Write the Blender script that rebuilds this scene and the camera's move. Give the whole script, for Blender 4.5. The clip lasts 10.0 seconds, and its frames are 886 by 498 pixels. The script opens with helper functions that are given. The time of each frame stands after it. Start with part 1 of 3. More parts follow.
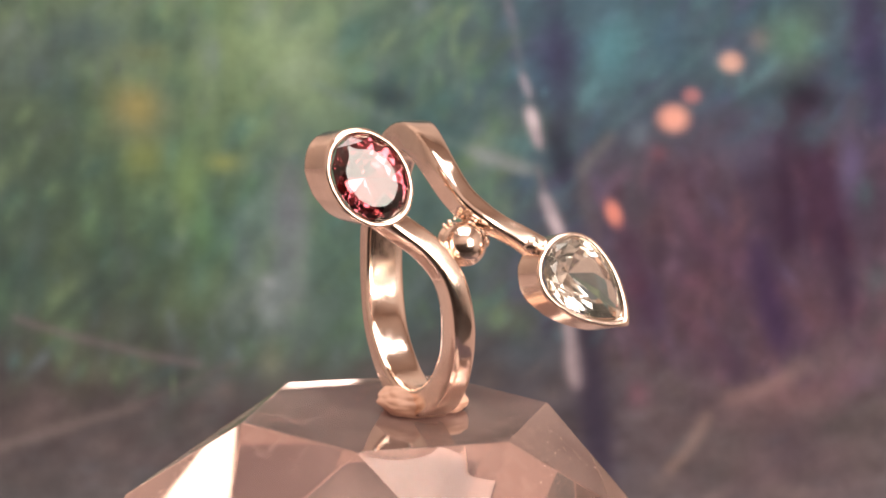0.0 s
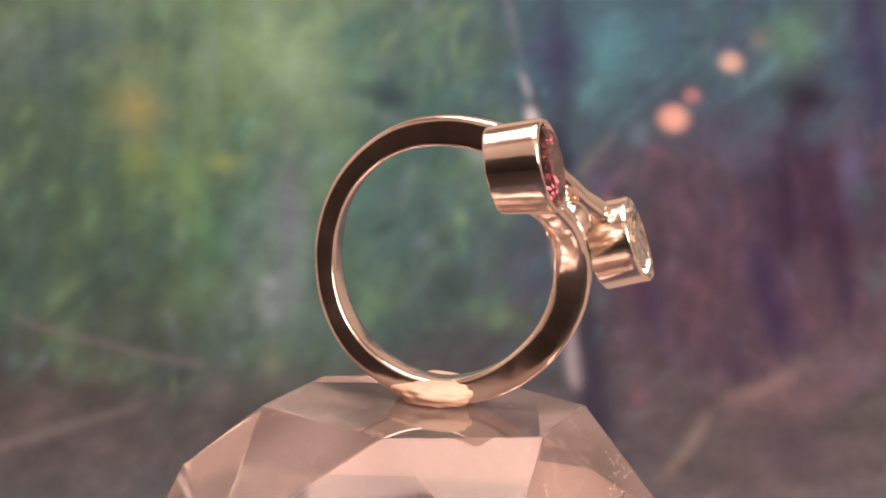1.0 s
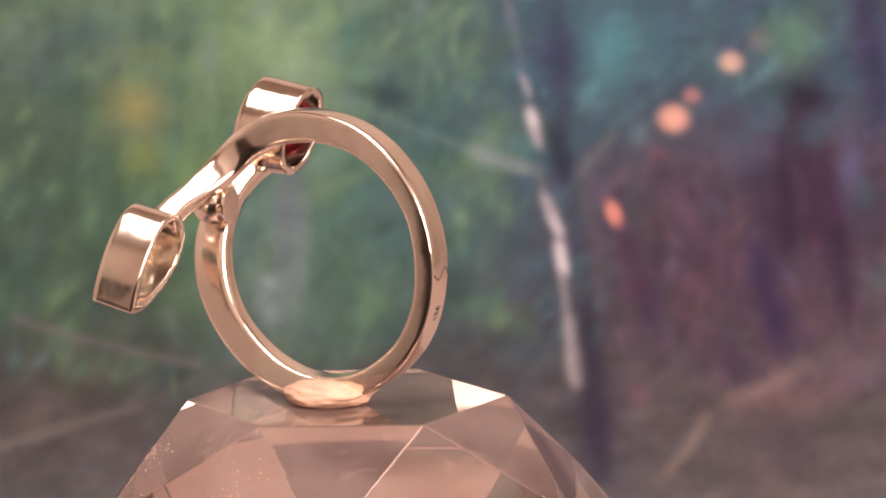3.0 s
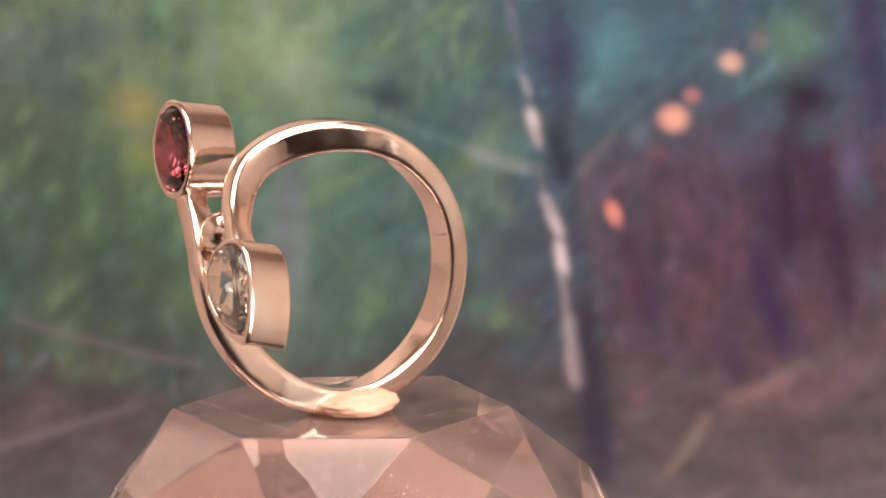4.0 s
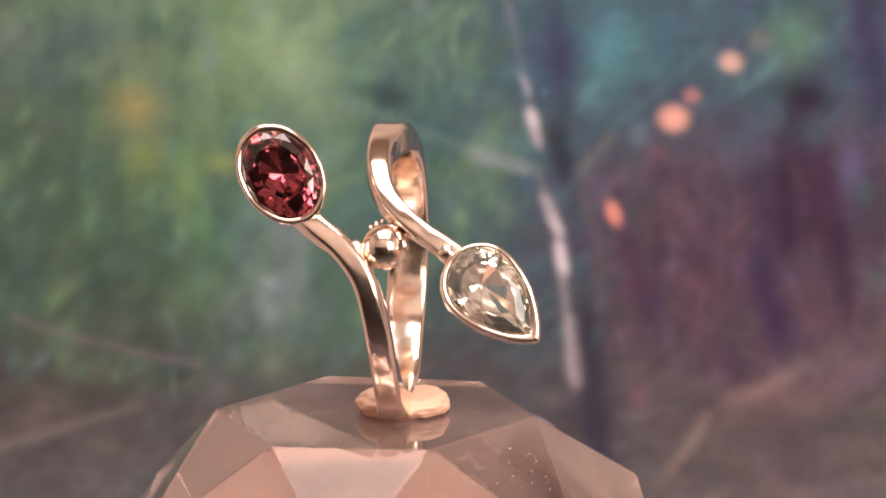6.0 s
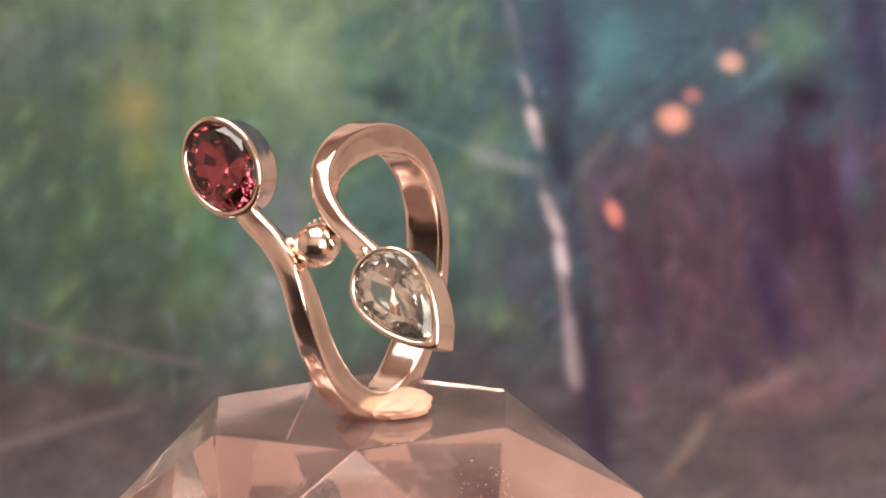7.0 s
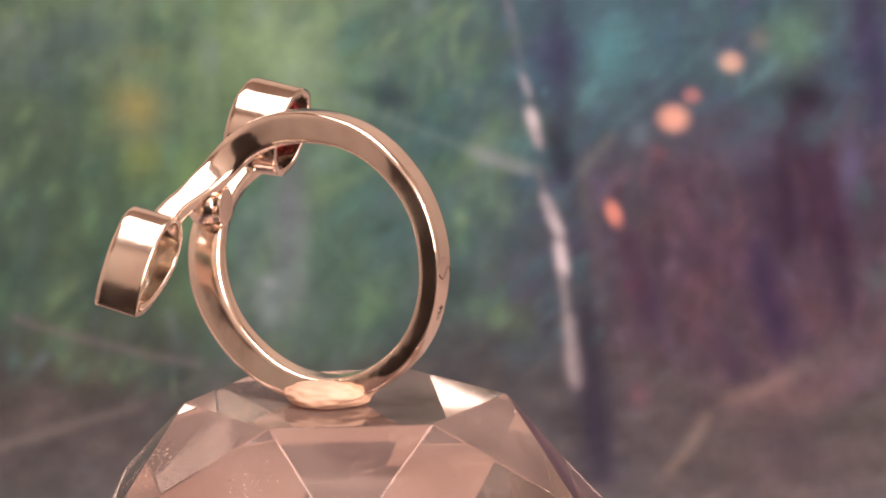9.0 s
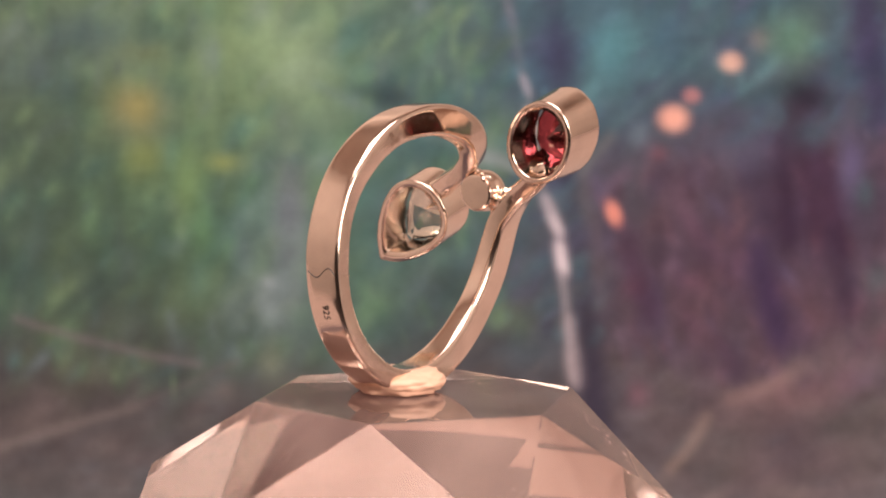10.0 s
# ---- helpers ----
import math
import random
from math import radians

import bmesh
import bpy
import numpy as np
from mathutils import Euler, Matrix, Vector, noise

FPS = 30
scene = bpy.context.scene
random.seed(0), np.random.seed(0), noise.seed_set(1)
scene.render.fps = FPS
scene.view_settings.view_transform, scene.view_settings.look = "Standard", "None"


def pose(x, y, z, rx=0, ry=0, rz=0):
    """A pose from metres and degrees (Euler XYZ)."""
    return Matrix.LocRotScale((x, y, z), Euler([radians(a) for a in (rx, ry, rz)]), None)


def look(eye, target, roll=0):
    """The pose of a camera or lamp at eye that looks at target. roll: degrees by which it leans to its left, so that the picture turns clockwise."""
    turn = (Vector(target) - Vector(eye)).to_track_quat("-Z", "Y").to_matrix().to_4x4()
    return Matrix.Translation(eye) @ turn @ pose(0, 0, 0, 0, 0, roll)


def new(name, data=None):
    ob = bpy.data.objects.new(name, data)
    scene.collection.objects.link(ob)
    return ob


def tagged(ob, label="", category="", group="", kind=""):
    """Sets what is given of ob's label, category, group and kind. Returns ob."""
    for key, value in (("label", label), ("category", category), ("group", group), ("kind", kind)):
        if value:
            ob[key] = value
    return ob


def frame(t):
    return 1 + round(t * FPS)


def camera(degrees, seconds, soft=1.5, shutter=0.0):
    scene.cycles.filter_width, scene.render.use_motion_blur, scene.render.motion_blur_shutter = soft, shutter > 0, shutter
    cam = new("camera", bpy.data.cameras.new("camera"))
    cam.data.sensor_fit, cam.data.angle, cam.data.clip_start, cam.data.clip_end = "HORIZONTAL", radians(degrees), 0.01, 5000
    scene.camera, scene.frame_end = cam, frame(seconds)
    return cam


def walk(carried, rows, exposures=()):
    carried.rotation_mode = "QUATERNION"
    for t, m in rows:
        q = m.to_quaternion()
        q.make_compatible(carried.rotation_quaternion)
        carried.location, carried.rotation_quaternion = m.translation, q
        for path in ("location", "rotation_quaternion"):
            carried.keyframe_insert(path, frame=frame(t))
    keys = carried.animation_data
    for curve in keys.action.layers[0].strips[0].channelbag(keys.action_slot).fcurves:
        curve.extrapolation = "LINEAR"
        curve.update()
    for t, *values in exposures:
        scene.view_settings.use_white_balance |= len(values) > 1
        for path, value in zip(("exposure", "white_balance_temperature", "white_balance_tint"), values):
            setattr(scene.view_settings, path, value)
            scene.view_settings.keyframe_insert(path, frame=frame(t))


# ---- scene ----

MM = 0.001
cam = camera(12.323, 10.0, soft=2.0)
EYE = Vector((4.60, -312.93, 66.74)) * MM
PITCH = 9.862
VIEW = Matrix.Translation(EYE) @ pose(0, 0, 0, 90 - PITCH, 0, 0)
walk(cam, [(0.0, VIEW), (10.0, VIEW)], exposures=[(0.0, 0.0), (10.0, 0.0)])

# ---- light ----
SUN_FROM = Vector((0.85, -1.30, 0.72)).normalized()
world = bpy.data.worlds.new("sky")
scene.world = world
world.use_nodes = True
wn = world.node_tree.nodes
sky = wn.new("ShaderNodeTexSky")
sky.sky_type, sky.sun_disc = "NISHITA", False
sky.sun_elevation = math.asin(SUN_FROM.z)
sky.sun_rotation = math.atan2(SUN_FROM.x, SUN_FROM.y)
world.node_tree.links.new(sky.outputs[0], wn["Background"].inputs[0])
wn["Background"].inputs[1].default_value = 0.12

sun = new("sun", bpy.data.lights.new("sun", "SUN"))
sun.data.energy, sun.data.angle, sun.data.color = 2.6, radians(0.6), (1.0, 0.87, 0.76)
sun.matrix_world = look(SUN_FROM * 5, (0, 0, 0))

# the window's daylight, in its opening in the wall behind the camera
WIN_X, WIN_Z, WALL_Y = (0.48, 1.42), (-0.02, 0.92), -1.40
daylight = new("window_daylight", bpy.data.lights.new("window_daylight", "AREA"))
daylight.data.shape, daylight.data.size, daylight.data.size_y = "RECTANGLE", 0.86, 0.86
daylight.data.energy, daylight.data.color = 17.0, (1.0, 0.90, 0.82)
daylight.matrix_world = look(((WIN_X[0] + WIN_X[1]) / 2, WALL_Y - 0.03, (WIN_Z[0] + WIN_Z[1]) / 2), (0.35, 0, 0.2))

# unseen overhead fill lamp, added in a ceiling gap to brighten the room
LIGHT_X, LIGHT_Y, CEILING_Z = (-0.75, 0.75), (-1.05, 0.35), 1.65
overhead_fill = new("overhead_fill_lamp", bpy.data.lights.new("overhead_fill_lamp", "AREA"))
overhead_fill.data.shape, overhead_fill.data.size, overhead_fill.data.size_y = "RECTANGLE", 1.44, 1.34
overhead_fill.data.energy, overhead_fill.data.color = 46.0, (1.0, 0.90, 0.82)
overhead_fill.matrix_world = pose(0, -0.35, CEILING_Z + 0.03)


# ---- materials ----
def lin(r, g, b, k=1.0):
    """Linear colour from 0-255 values."""
    return tuple(k * ((c / 255 / 12.92) if c / 255 <= 0.04045 else ((c / 255 + 0.055) / 1.055) ** 2.4) for c in (r, g, b))


def material(name, colour, rough=0.5, metal=0.0, transmission=0.0, ior=1.5, grain=0.0, scale=800.0, bump=0.0, spread=0.0, detail=4.0, coat=0.0):
    """A Principled surface; grain varies its colour, spread its roughness and bump its relief, at two scales."""
    m = bpy.data.materials.new(name)
    m.use_nodes = True
    nt = m.node_tree
    p = nt.nodes["Principled BSDF"]
    p.inputs["Base Color"].default_value = (*colour, 1)
    p.inputs["Roughness"].default_value, p.inputs["Metallic"].default_value = rough, metal
    p.inputs["Transmission Weight"].default_value, p.inputs["IOR"].default_value = transmission, ior
    p.inputs["Coat Weight"].default_value = coat
    tc = nt.nodes.new("ShaderNodeTexCoord")

    def noise_at(s):
        n = nt.nodes.new("ShaderNodeTexNoise")
        n.inputs["Scale"].default_value, n.inputs["Detail"].default_value = s, detail
        nt.links.new(tc.outputs["Object"], n.inputs["Vector"])
        return n.outputs["Fac"]

    fine, coarse = noise_at(scale), noise_at(scale / 7)
    both = nt.nodes.new("ShaderNodeMath")
    both.operation = "MULTIPLY_ADD"
    both.inputs[1].default_value = 0.5
    half = nt.nodes.new("ShaderNodeMath")
    half.operation = "MULTIPLY"
    half.inputs[1].default_value = 0.5
    nt.links.new(coarse, half.inputs[0])
    nt.links.new(fine, both.inputs[0])
    nt.links.new(half.outputs[0], both.inputs[2])
    if grain:
        ramp = nt.nodes.new("ShaderNodeMapRange")
        ramp.inputs["From Min"].default_value, ramp.inputs["From Max"].default_value = 0.3, 0.7
        ramp.inputs["To Min"].default_value, ramp.inputs["To Max"].default_value = 1 - grain, 1 + grain
        mul = nt.nodes.new("ShaderNodeVectorMath")
        mul.operation = "SCALE"
        mul.inputs[0].default_value = colour
        nt.links.new(both.outputs[0], ramp.inputs["Value"])
        nt.links.new(ramp.outputs[0], mul.inputs["Scale"])
        nt.links.new(mul.outputs[0], p.inputs["Base Color"])
    if spread:
        rr = nt.nodes.new("ShaderNodeMapRange")
        rr.inputs["From Min"].default_value, rr.inputs["From Max"].default_value = 0.35, 0.65
        rr.inputs["To Min"].default_value, rr.inputs["To Max"].default_value = max(rough - spread, 0.0), rough + spread
        nt.links.new(both.outputs[0], rr.inputs["Value"])
        nt.links.new(rr.outputs[0], p.inputs["Roughness"])
    if bump:
        b = nt.nodes.new("ShaderNodeBump")
        b.inputs["Strength"].default_value, b.inputs["Distance"].default_value = bump, 0.0002
        nt.links.new(both.outputs[0], b.inputs["Height"])
        nt.links.new(b.outputs[0], p.inputs["Normal"])
    return m


METAL = material("polished_warm_silver", (0.96, 0.79, 0.68), rough=0.145, metal=1.0, grain=0.16, scale=420, bump=0.42, spread=0.06, detail=2.0)
GARNET = material("red_garnet", (0.44, 0.085, 0.11), rough=0.01, transmission=1.0, ior=1.75)
GARNET.node_tree.nodes["Principled BSDF"].inputs["Specular IOR Level"].default_value = 0.3
TOPAZ = material("pale_champagne_stone", (0.97, 0.93, 0.84), rough=0.02, transmission=0.972, ior=1.60)
QUARTZ = material("smoky_rose_quartz", (0.92, 0.66, 0.58), rough=0.02, transmission=0.97, ior=1.54, spread=0.015, scale=150)
nt = QUARTZ.node_tree
nt.nodes["Principled BSDF"].inputs["Specular IOR Level"].default_value = 0.33
nt.nodes["Principled BSDF"].inputs["Specular Tint"].default_value = (0.92, 0.68, 0.62, 1)
cloud = nt.nodes.new("ShaderNodeTexNoise")
cloud.inputs["Scale"].default_value, cloud.inputs["Detail"].default_value, cloud.inputs["Distortion"].default_value = 70.0, 3.0, 0.4
clear = nt.nodes.new("ShaderNodeMapRange")
clear.inputs["From Min"].default_value, clear.inputs["From Max"].default_value = 0.30, 0.75
clear.inputs["To Min"].default_value, clear.inputs["To Max"].default_value = 0.98, 0.80
where = nt.nodes.new("ShaderNodeTexCoord")
nt.links.new(where.outputs["Object"], cloud.inputs["Vector"])
nt.links.new(cloud.outputs["Fac"], clear.inputs["Value"])
nt.links.new(clear.outputs[0], nt.nodes["Principled BSDF"].inputs["Transmission Weight"])
FROSTED = material("frosted_quartz", (0.68, 0.47, 0.44), rough=0.09, transmission=0.96, ior=1.54, spread=0.05, scale=260, bump=0.05, detail=1.0)
VEIL = material("inclusion_veil", (0.80, 0.66, 0.60), rough=0.4, grain=0.3, scale=1500)
CRACK = material("healed_crack", (0.80, 0.64, 0.60), rough=0.35)
nt = CRACK.node_tree
wisp = nt.nodes.new("ShaderNodeTexNoise")
wisp.inputs["Scale"].default_value, wisp.inputs["Detail"].default_value, wisp.inputs["Distortion"].default_value = 520.0, 6.0, 1.0
thin = nt.nodes.new("ShaderNodeMapRange")
thin.inputs["From Min"].default_value, thin.inputs["From Max"].default_value = 0.48, 0.72
thin.inputs["To Min"].default_value, thin.inputs["To Max"].default_value = 0.0, 0.28
where = nt.nodes.new("ShaderNodeTexCoord")
nt.links.new(where.outputs["Object"], wisp.inputs["Vector"])
nt.links.new(wisp.outputs["Fac"], thin.inputs["Value"])
nt.links.new(thin.outputs[0], nt.nodes["Principled BSDF"].inputs["Alpha"])
PUTTY = material("peach_putty", (0.62, 0.365, 0.265), rough=0.55, grain=0.12, scale=900, bump=0.6)
STAMP = material("dark_stamp", (0.05, 0.035, 0.03), rough=0.5, grain=0.2)
TABLE = material("pale_rose_cloth", (0.27, 0.195, 0.175), rough=0.9, grain=0.12, scale=300, bump=0.3)
WALL = material("warm_plaster", (0.60, 0.485, 0.43), rough=0.9, grain=0.08, scale=40, bump=0.3)
FLOOR = material("dark_boards", (0.034, 0.023, 0.02), rough=0.6, grain=0.25, scale=30, bump=0.2)
PEDESTAL = material("charcoal_plum_felt", (0.055, 0.038, 0.048), rough=0.85, grain=0.2, scale=400, bump=0.3)
FRAME_PAINT = material("cream_paint", (0.72, 0.62, 0.54), rough=0.5, grain=0.05, scale=60)


# ---- mesh helpers ----
def mesh_of(name, bm, mat, smooth=False):
    bmesh.ops.recalc_face_normals(bm, faces=bm.faces)
    me = bpy.data.meshes.new(name)
    bm.to_mesh(me)
    bm.free()
    me.materials.append(mat)
    for p in me.polygons:
        p.use_smooth = smooth
    return me


def part(name, bm, mat, parent, label="", smooth=False):
    ob = new(name, mesh_of(name, bm, mat, smooth))
    ob.parent = parent
    return tagged(ob, label)


def box_into(bm, x, y, z):
    vs = [bm.verts.new((a, b, c)) for a in x for b in y for c in z]
    for f in ((0, 1, 3, 2), (4, 6, 7, 5), (0, 4, 5, 1), (2, 3, 7, 6), (0, 2, 6, 4), (1, 5, 7, 3)):
        bm.faces.new([vs[i] for i in f])


def loft(bm, rings, caps=True):
    """Skins closed rings of equal count, one after another."""
    made = [[bm.verts.new(p) for p in r] for r in rings]
    n = len(made[0])
    for a, b in zip(made, made[1:]):
        for i in range(n):
            bm.faces.new((a[i], a[(i + 1) % n], b[(i + 1) % n], b[i]))
    if caps:
        bm.faces.new(made[0][::-1])
        bm.faces.new(made[-1])
    return made


def spline(keys, s):
    """Smooth value at s through (s, value) pairs."""
    ks = [k[0] for k in keys]
    i = max(0, min(len(ks) - 2, int(np.searchsorted(ks, s)) - 1))

    def slope(j):
        a, b = max(j - 1, 0), min(j + 1, len(ks) - 1)
        return (keys[b][1] - keys[a][1]) / (ks[b] - ks[a])
    h = ks[i + 1] - ks[i]
    u = (s - ks[i]) / h
    return ((2 * u**3 - 3 * u**2 + 1) * keys[i][1] + (u**3 - 2 * u**2 + u) * h * slope(i)
            + (3 * u**2 - 2 * u**3) * keys[i + 1][1] + (u**3 - u**2) * h * slope(i + 1))


# ---- the closed room: unseen, added for reflections and bounced light ----
def room():
    x0, x1, y0, y1, z0, z1, w = -1.5, 1.5, WALL_Y, 1.3, -0.815, CEILING_Z, 0.12
    bm = bmesh.new()
    box_into(bm, (x0 - w, x1 + w), (y0 - w, y1 + w), (z0 - 0.05, z0))
    tagged(new("floor", mesh_of("floor", bm, FLOOR)), "unseen dark floor added below the table", "floor", kind="structure")
    # ceiling left open only where the added overhead lamp shines in
    bm = bmesh.new()
    z = (CEILING_Z, CEILING_Z + 0.05)
    box_into(bm, (x0 - w, LIGHT_X[0]), (y0 - w, y1 + w), z)
    box_into(bm, (LIGHT_X[1], x1 + w), (y0 - w, y1 + w), z)
    box_into(bm, LIGHT_X, (y0 - w, LIGHT_Y[0]), z)
    box_into(bm, LIGHT_X, (LIGHT_Y[1], y1 + w), z)
    tagged(new("ceiling", mesh_of("ceiling", bm, WALL)), "unseen plain plaster ceiling with a gap for the added lamp", "ceiling", kind="structure")
    for name, x, y in (("wall_east", (x1, x1 + w), (y0, y1)), ("wall_west", (x0 - w, x0), (y0, y1)), ("wall_north", (x0 - w, x1 + w), (y1, y1 + w))):
        bm = bmesh.new()
        box_into(bm, x, y, (z0, z1))
        tagged(new(name, mesh_of(name, bm, WALL)), "unseen plain warm plaster wall", "wall", kind="structure")
    bm = bmesh.new()
    y = (y0 - w, y0)
    box_into(bm, (x0 - w, WIN_X[0]), y, (z0, z1))
    box_into(bm, (WIN_X[1], x1 + w), y, (z0, z1))
    box_into(bm, WIN_X, y, (z0, WIN_Z[0]))
    box_into(bm, WIN_X, y, (WIN_Z[1], z1))
    tagged(new("wall_south", mesh_of("wall_south", bm, WALL)), "unseen plain warm plaster wall with a window opening", "wall", kind="structure")


# Unseen dark panels added behind the camera so the metal mirrors dark patches.
def reflection_panels():
    x0, x1, y0, top = -1.5, 1.5, WALL_Y, -0.02
    for x, z in (((x0, WIN_X[0] - 0.02), 0.24), ((WIN_X[0] - 0.02, x1), top - 0.02)):
        bm = bmesh.new()
        box_into(bm, x, (y0, y0 + 0.02), (-0.815, z))
        tagged(new("reflection_panel", mesh_of("reflection_panel", bm, FLOOR)), "unseen dark panel added to be mirrored in the ring", "panelling", kind="structure")


def window_frame():
    win = tagged(new("window_1"), "cream painted window frame in the plaster wall", "window", kind="structure")
    for x, z in ((WIN_X, (WIN_Z[0], WIN_Z[0] + 0.04)), (WIN_X, (WIN_Z[1] - 0.04, WIN_Z[1])),
                 ((WIN_X[0], WIN_X[0] + 0.04), (WIN_Z[0] + 0.04, WIN_Z[1] - 0.04)), ((WIN_X[1] - 0.04, WIN_X[1]), (WIN_Z[0] + 0.04, WIN_Z[1] - 0.04))):
        bm = bmesh.new()
        box_into(bm, x, (WALL_Y - 0.012, WALL_Y + 0.02), z)
        part("frame", bm, FRAME_PAINT, win)


TABLE_Z = -75 * MM


def table():
    t = tagged(new("table"), "pale rose cloth covered table under the crystal", "table")
    bm = bmesh.new()
    box_into(bm, (-0.5, 0.5), (-0.05, 0.55), (TABLE_Z - 0.03, TABLE_Z))
    bmesh.ops.bevel(bm, geom=bm.edges[:], offset=0.004, segments=2, affect="EDGES")
    part("tabletop", bm, TABLE, t)
    for x in (-0.45, 0.45):
        for y in (-0.02, 0.50):
            bm = bmesh.new()
            box_into(bm, (x - 0.025, x + 0.025), (y - 0.025, y + 0.025), (-0.815, TABLE_Z - 0.03))
            part("leg", bm, FLOOR, t)


# ---- the painted backdrop board ----
PAINT_GAIN = (0.845, 0.905, 1.10)
BOARD_FAR = 560 * MM
PX = BOARD_FAR / 7262.0


def painted_board():
    """An abstract painting on a thin board that leans back behind the crystal; u runs across and v down it, in paint units."""
    half_w, up, down, step = 1560, 1500, 590, 6.5
    us = np.arange(-half_w, half_w + 1, step)
    vs = np.arange(-up, down + 1, step)
    U, V = np.meshgrid(us, vs)
    U, V = U + 784, V + 441
    C = np.empty((*U.shape, 3))
    C[:] = lin(82, 92, 88)

    def dab(x, y, rx, ry, rgb, a=1.0, turn=0.0, p=2.0):
        c, s = math.cos(radians(turn)), math.sin(radians(turn))
        reach = 2.7 * max(rx, ry)
        r0, r1 = np.searchsorted(V[:, 0], (y - reach, y + reach))
        c0, c1 = np.searchsorted(U[0], (x - reach, x + reach))
        if r0 == r1 or c0 == c1:
            return
        A, B = U[r0:r1, c0:c1] - x, V[r0:r1, c0:c1] - y
        X, Y = A * c + B * s, -A * s + B * c
        w = a * np.exp(-((X / rx) ** 2 + (Y / ry) ** 2) ** (p / 2))
        C[r0:r1, c0:c1] = C[r0:r1, c0:c1] * (1 - w[..., None]) + np.array(lin(*rgb)) * w[..., None]

    def stroke(x0, y0, x1, y1, width, rgb, a=0.6, bow=0.0):
        n = max(3, int(math.hypot(x1 - x0, y1 - y0) / (width * 1.2)))
        for i in range(n + 1):
            k = i / n
            b = bow * 4 * k * (1 - k)
            ll = math.hypot(x1 - x0, y1 - y0)
            dab(x0 + (x1 - x0) * k + b * (y1 - y0) / ll, y0 + (y1 - y0) * k - b * (x1 - x0) / ll, width * 1.3, width, rgb, a, math.degrees(math.atan2(y1 - y0, x1 - x0)))

    # broad fields of colour
    dab(60, 60, 420, 260, (104, 114, 98))
    dab(330, 120, 420, 330, (104, 124, 84), 0.9)
    dab(480, 90, 200, 330, (128, 146, 98), 0.75)
    dab(640, 40, 160, 160, (128, 146, 104), 0.6)
    dab(90, 420, 330, 220, (70, 88, 72), 0.8)
    dab(420, 430, 260, 190, (84, 112, 78), 0.8)
    dab(760, 330, 260, 300, (78, 108, 100), 0.9)
    dab(1060, 110, 330, 260, (72, 96, 104), 0.9)
    dab(1330, 90, 240, 170, (78, 108, 106), 0.8)
    dab(1290, 480, 360, 290, (88, 66, 74), 0.95)
    dab(1480, 330, 200, 300, (80, 66, 80), 0.85)
    dab(120, 760, 420, 230, (78, 66, 62), 0.95)
    dab(560, 800, 420, 180, (78, 76, 72), 0.8)
    dab(940, 760, 260, 260, (80, 76, 78), 0.8)
    dab(1380, 800, 340, 210, (96, 76, 74), 0.9)
    # mottled dabs of the brush
    rng = random.Random(7)
    tones = ((92, 122, 84), (118, 138, 92), (70, 104, 96), (98, 108, 108), (64, 80, 72))
    cool = ((62, 92, 104), (84, 118, 116), (80, 78, 100), (70, 66, 88))
    plum = ((96, 68, 80), (70, 54, 70), (104, 82, 92), (80, 70, 88), (108, 76, 78))
    earth = ((88, 76, 72), (66, 56, 54), (96, 84, 76), (80, 78, 78))
    for _ in range(620):
        x, y = rng.uniform(-600, 2200), rng.uniform(-900, 960)
        if y > 640 + 60 * math.sin(x / 180):
            c, tilt = rng.choice(earth), rng.uniform(-30, 15)
        elif x > 1000 + 0.12 * y and y > 250:
            c, tilt = rng.choice(plum), rng.uniform(60, 120)
        elif x > 900:
            c, tilt = rng.choice(cool), rng.uniform(-50, -20)
        else:
            c, tilt = rng.choice(tones), rng.uniform(-80, -20)
        dab(x, y, rng.uniform(30, 110), rng.uniform(16, 48), c, rng.uniform(0.12, 0.42), tilt)
    for _ in range(900):
        x, y = rng.uniform(-60, 1640), rng.uniform(-60, 940)
        if y > 640 + 60 * math.sin(x / 180):
            c, tilt = rng.choice(earth), rng.uniform(-40, 20)
        elif x > 1000 + 0.12 * y and y > 250:
            c, tilt = rng.choice(plum), rng.uniform(50, 130)
        elif x > 900:
            c, tilt = rng.choice(cool), rng.uniform(-60, 0)
        else:
            c, tilt = rng.choice(tones), rng.uniform(-100, -20)
        f = rng.uniform(0.72, 1.3)
        dab(x, y, rng.uniform(18, 46), rng.uniform(12, 22), [min(255, k * f) for k in c], rng.uniform(0.12, 0.4), tilt)
    # small touches of the brush
    for _ in range(2600):
        x, y = rng.uniform(-60, 1640), rng.uniform(-60, 940)
        if y > 640 + 60 * math.sin(x / 180):
            c, tilt = rng.choice(earth), rng.uniform(-50, 10)
        elif x > 1000 + 0.12 * y and y > 230:
            c, tilt = rng.choice(plum), rng.uniform(50, 130)
        elif x > 900:
            c, tilt = rng.choice(cool), rng.uniform(-80, -20)
        else:
            c, tilt = rng.choice(tones), rng.uniform(-110, -30)
        f = rng.uniform(0.7, 1.28)
        soft = 1.0 if x > 900 else 0.7
        dab(x, y, rng.uniform(10, 28) * (1.3 - 0.3 * soft), rng.uniform(7, 13), [min(255, k * f) for k in c], rng.uniform(0.06, 0.26) * soft, tilt)
    # ochre and pale accents on the green
    dab(240, 190, 46, 46, (160, 142, 74), 0.6)
    dab(255, 280, 40, 40, (132, 134, 64), 0.5)
    dab(395, 288, 30, 18, (140, 146, 80), 0.6)
    dab(250, 95, 50, 26, (128, 128, 76), 0.4)
    dab(470, 390, 60, 40, (108, 132, 120), 0.45)
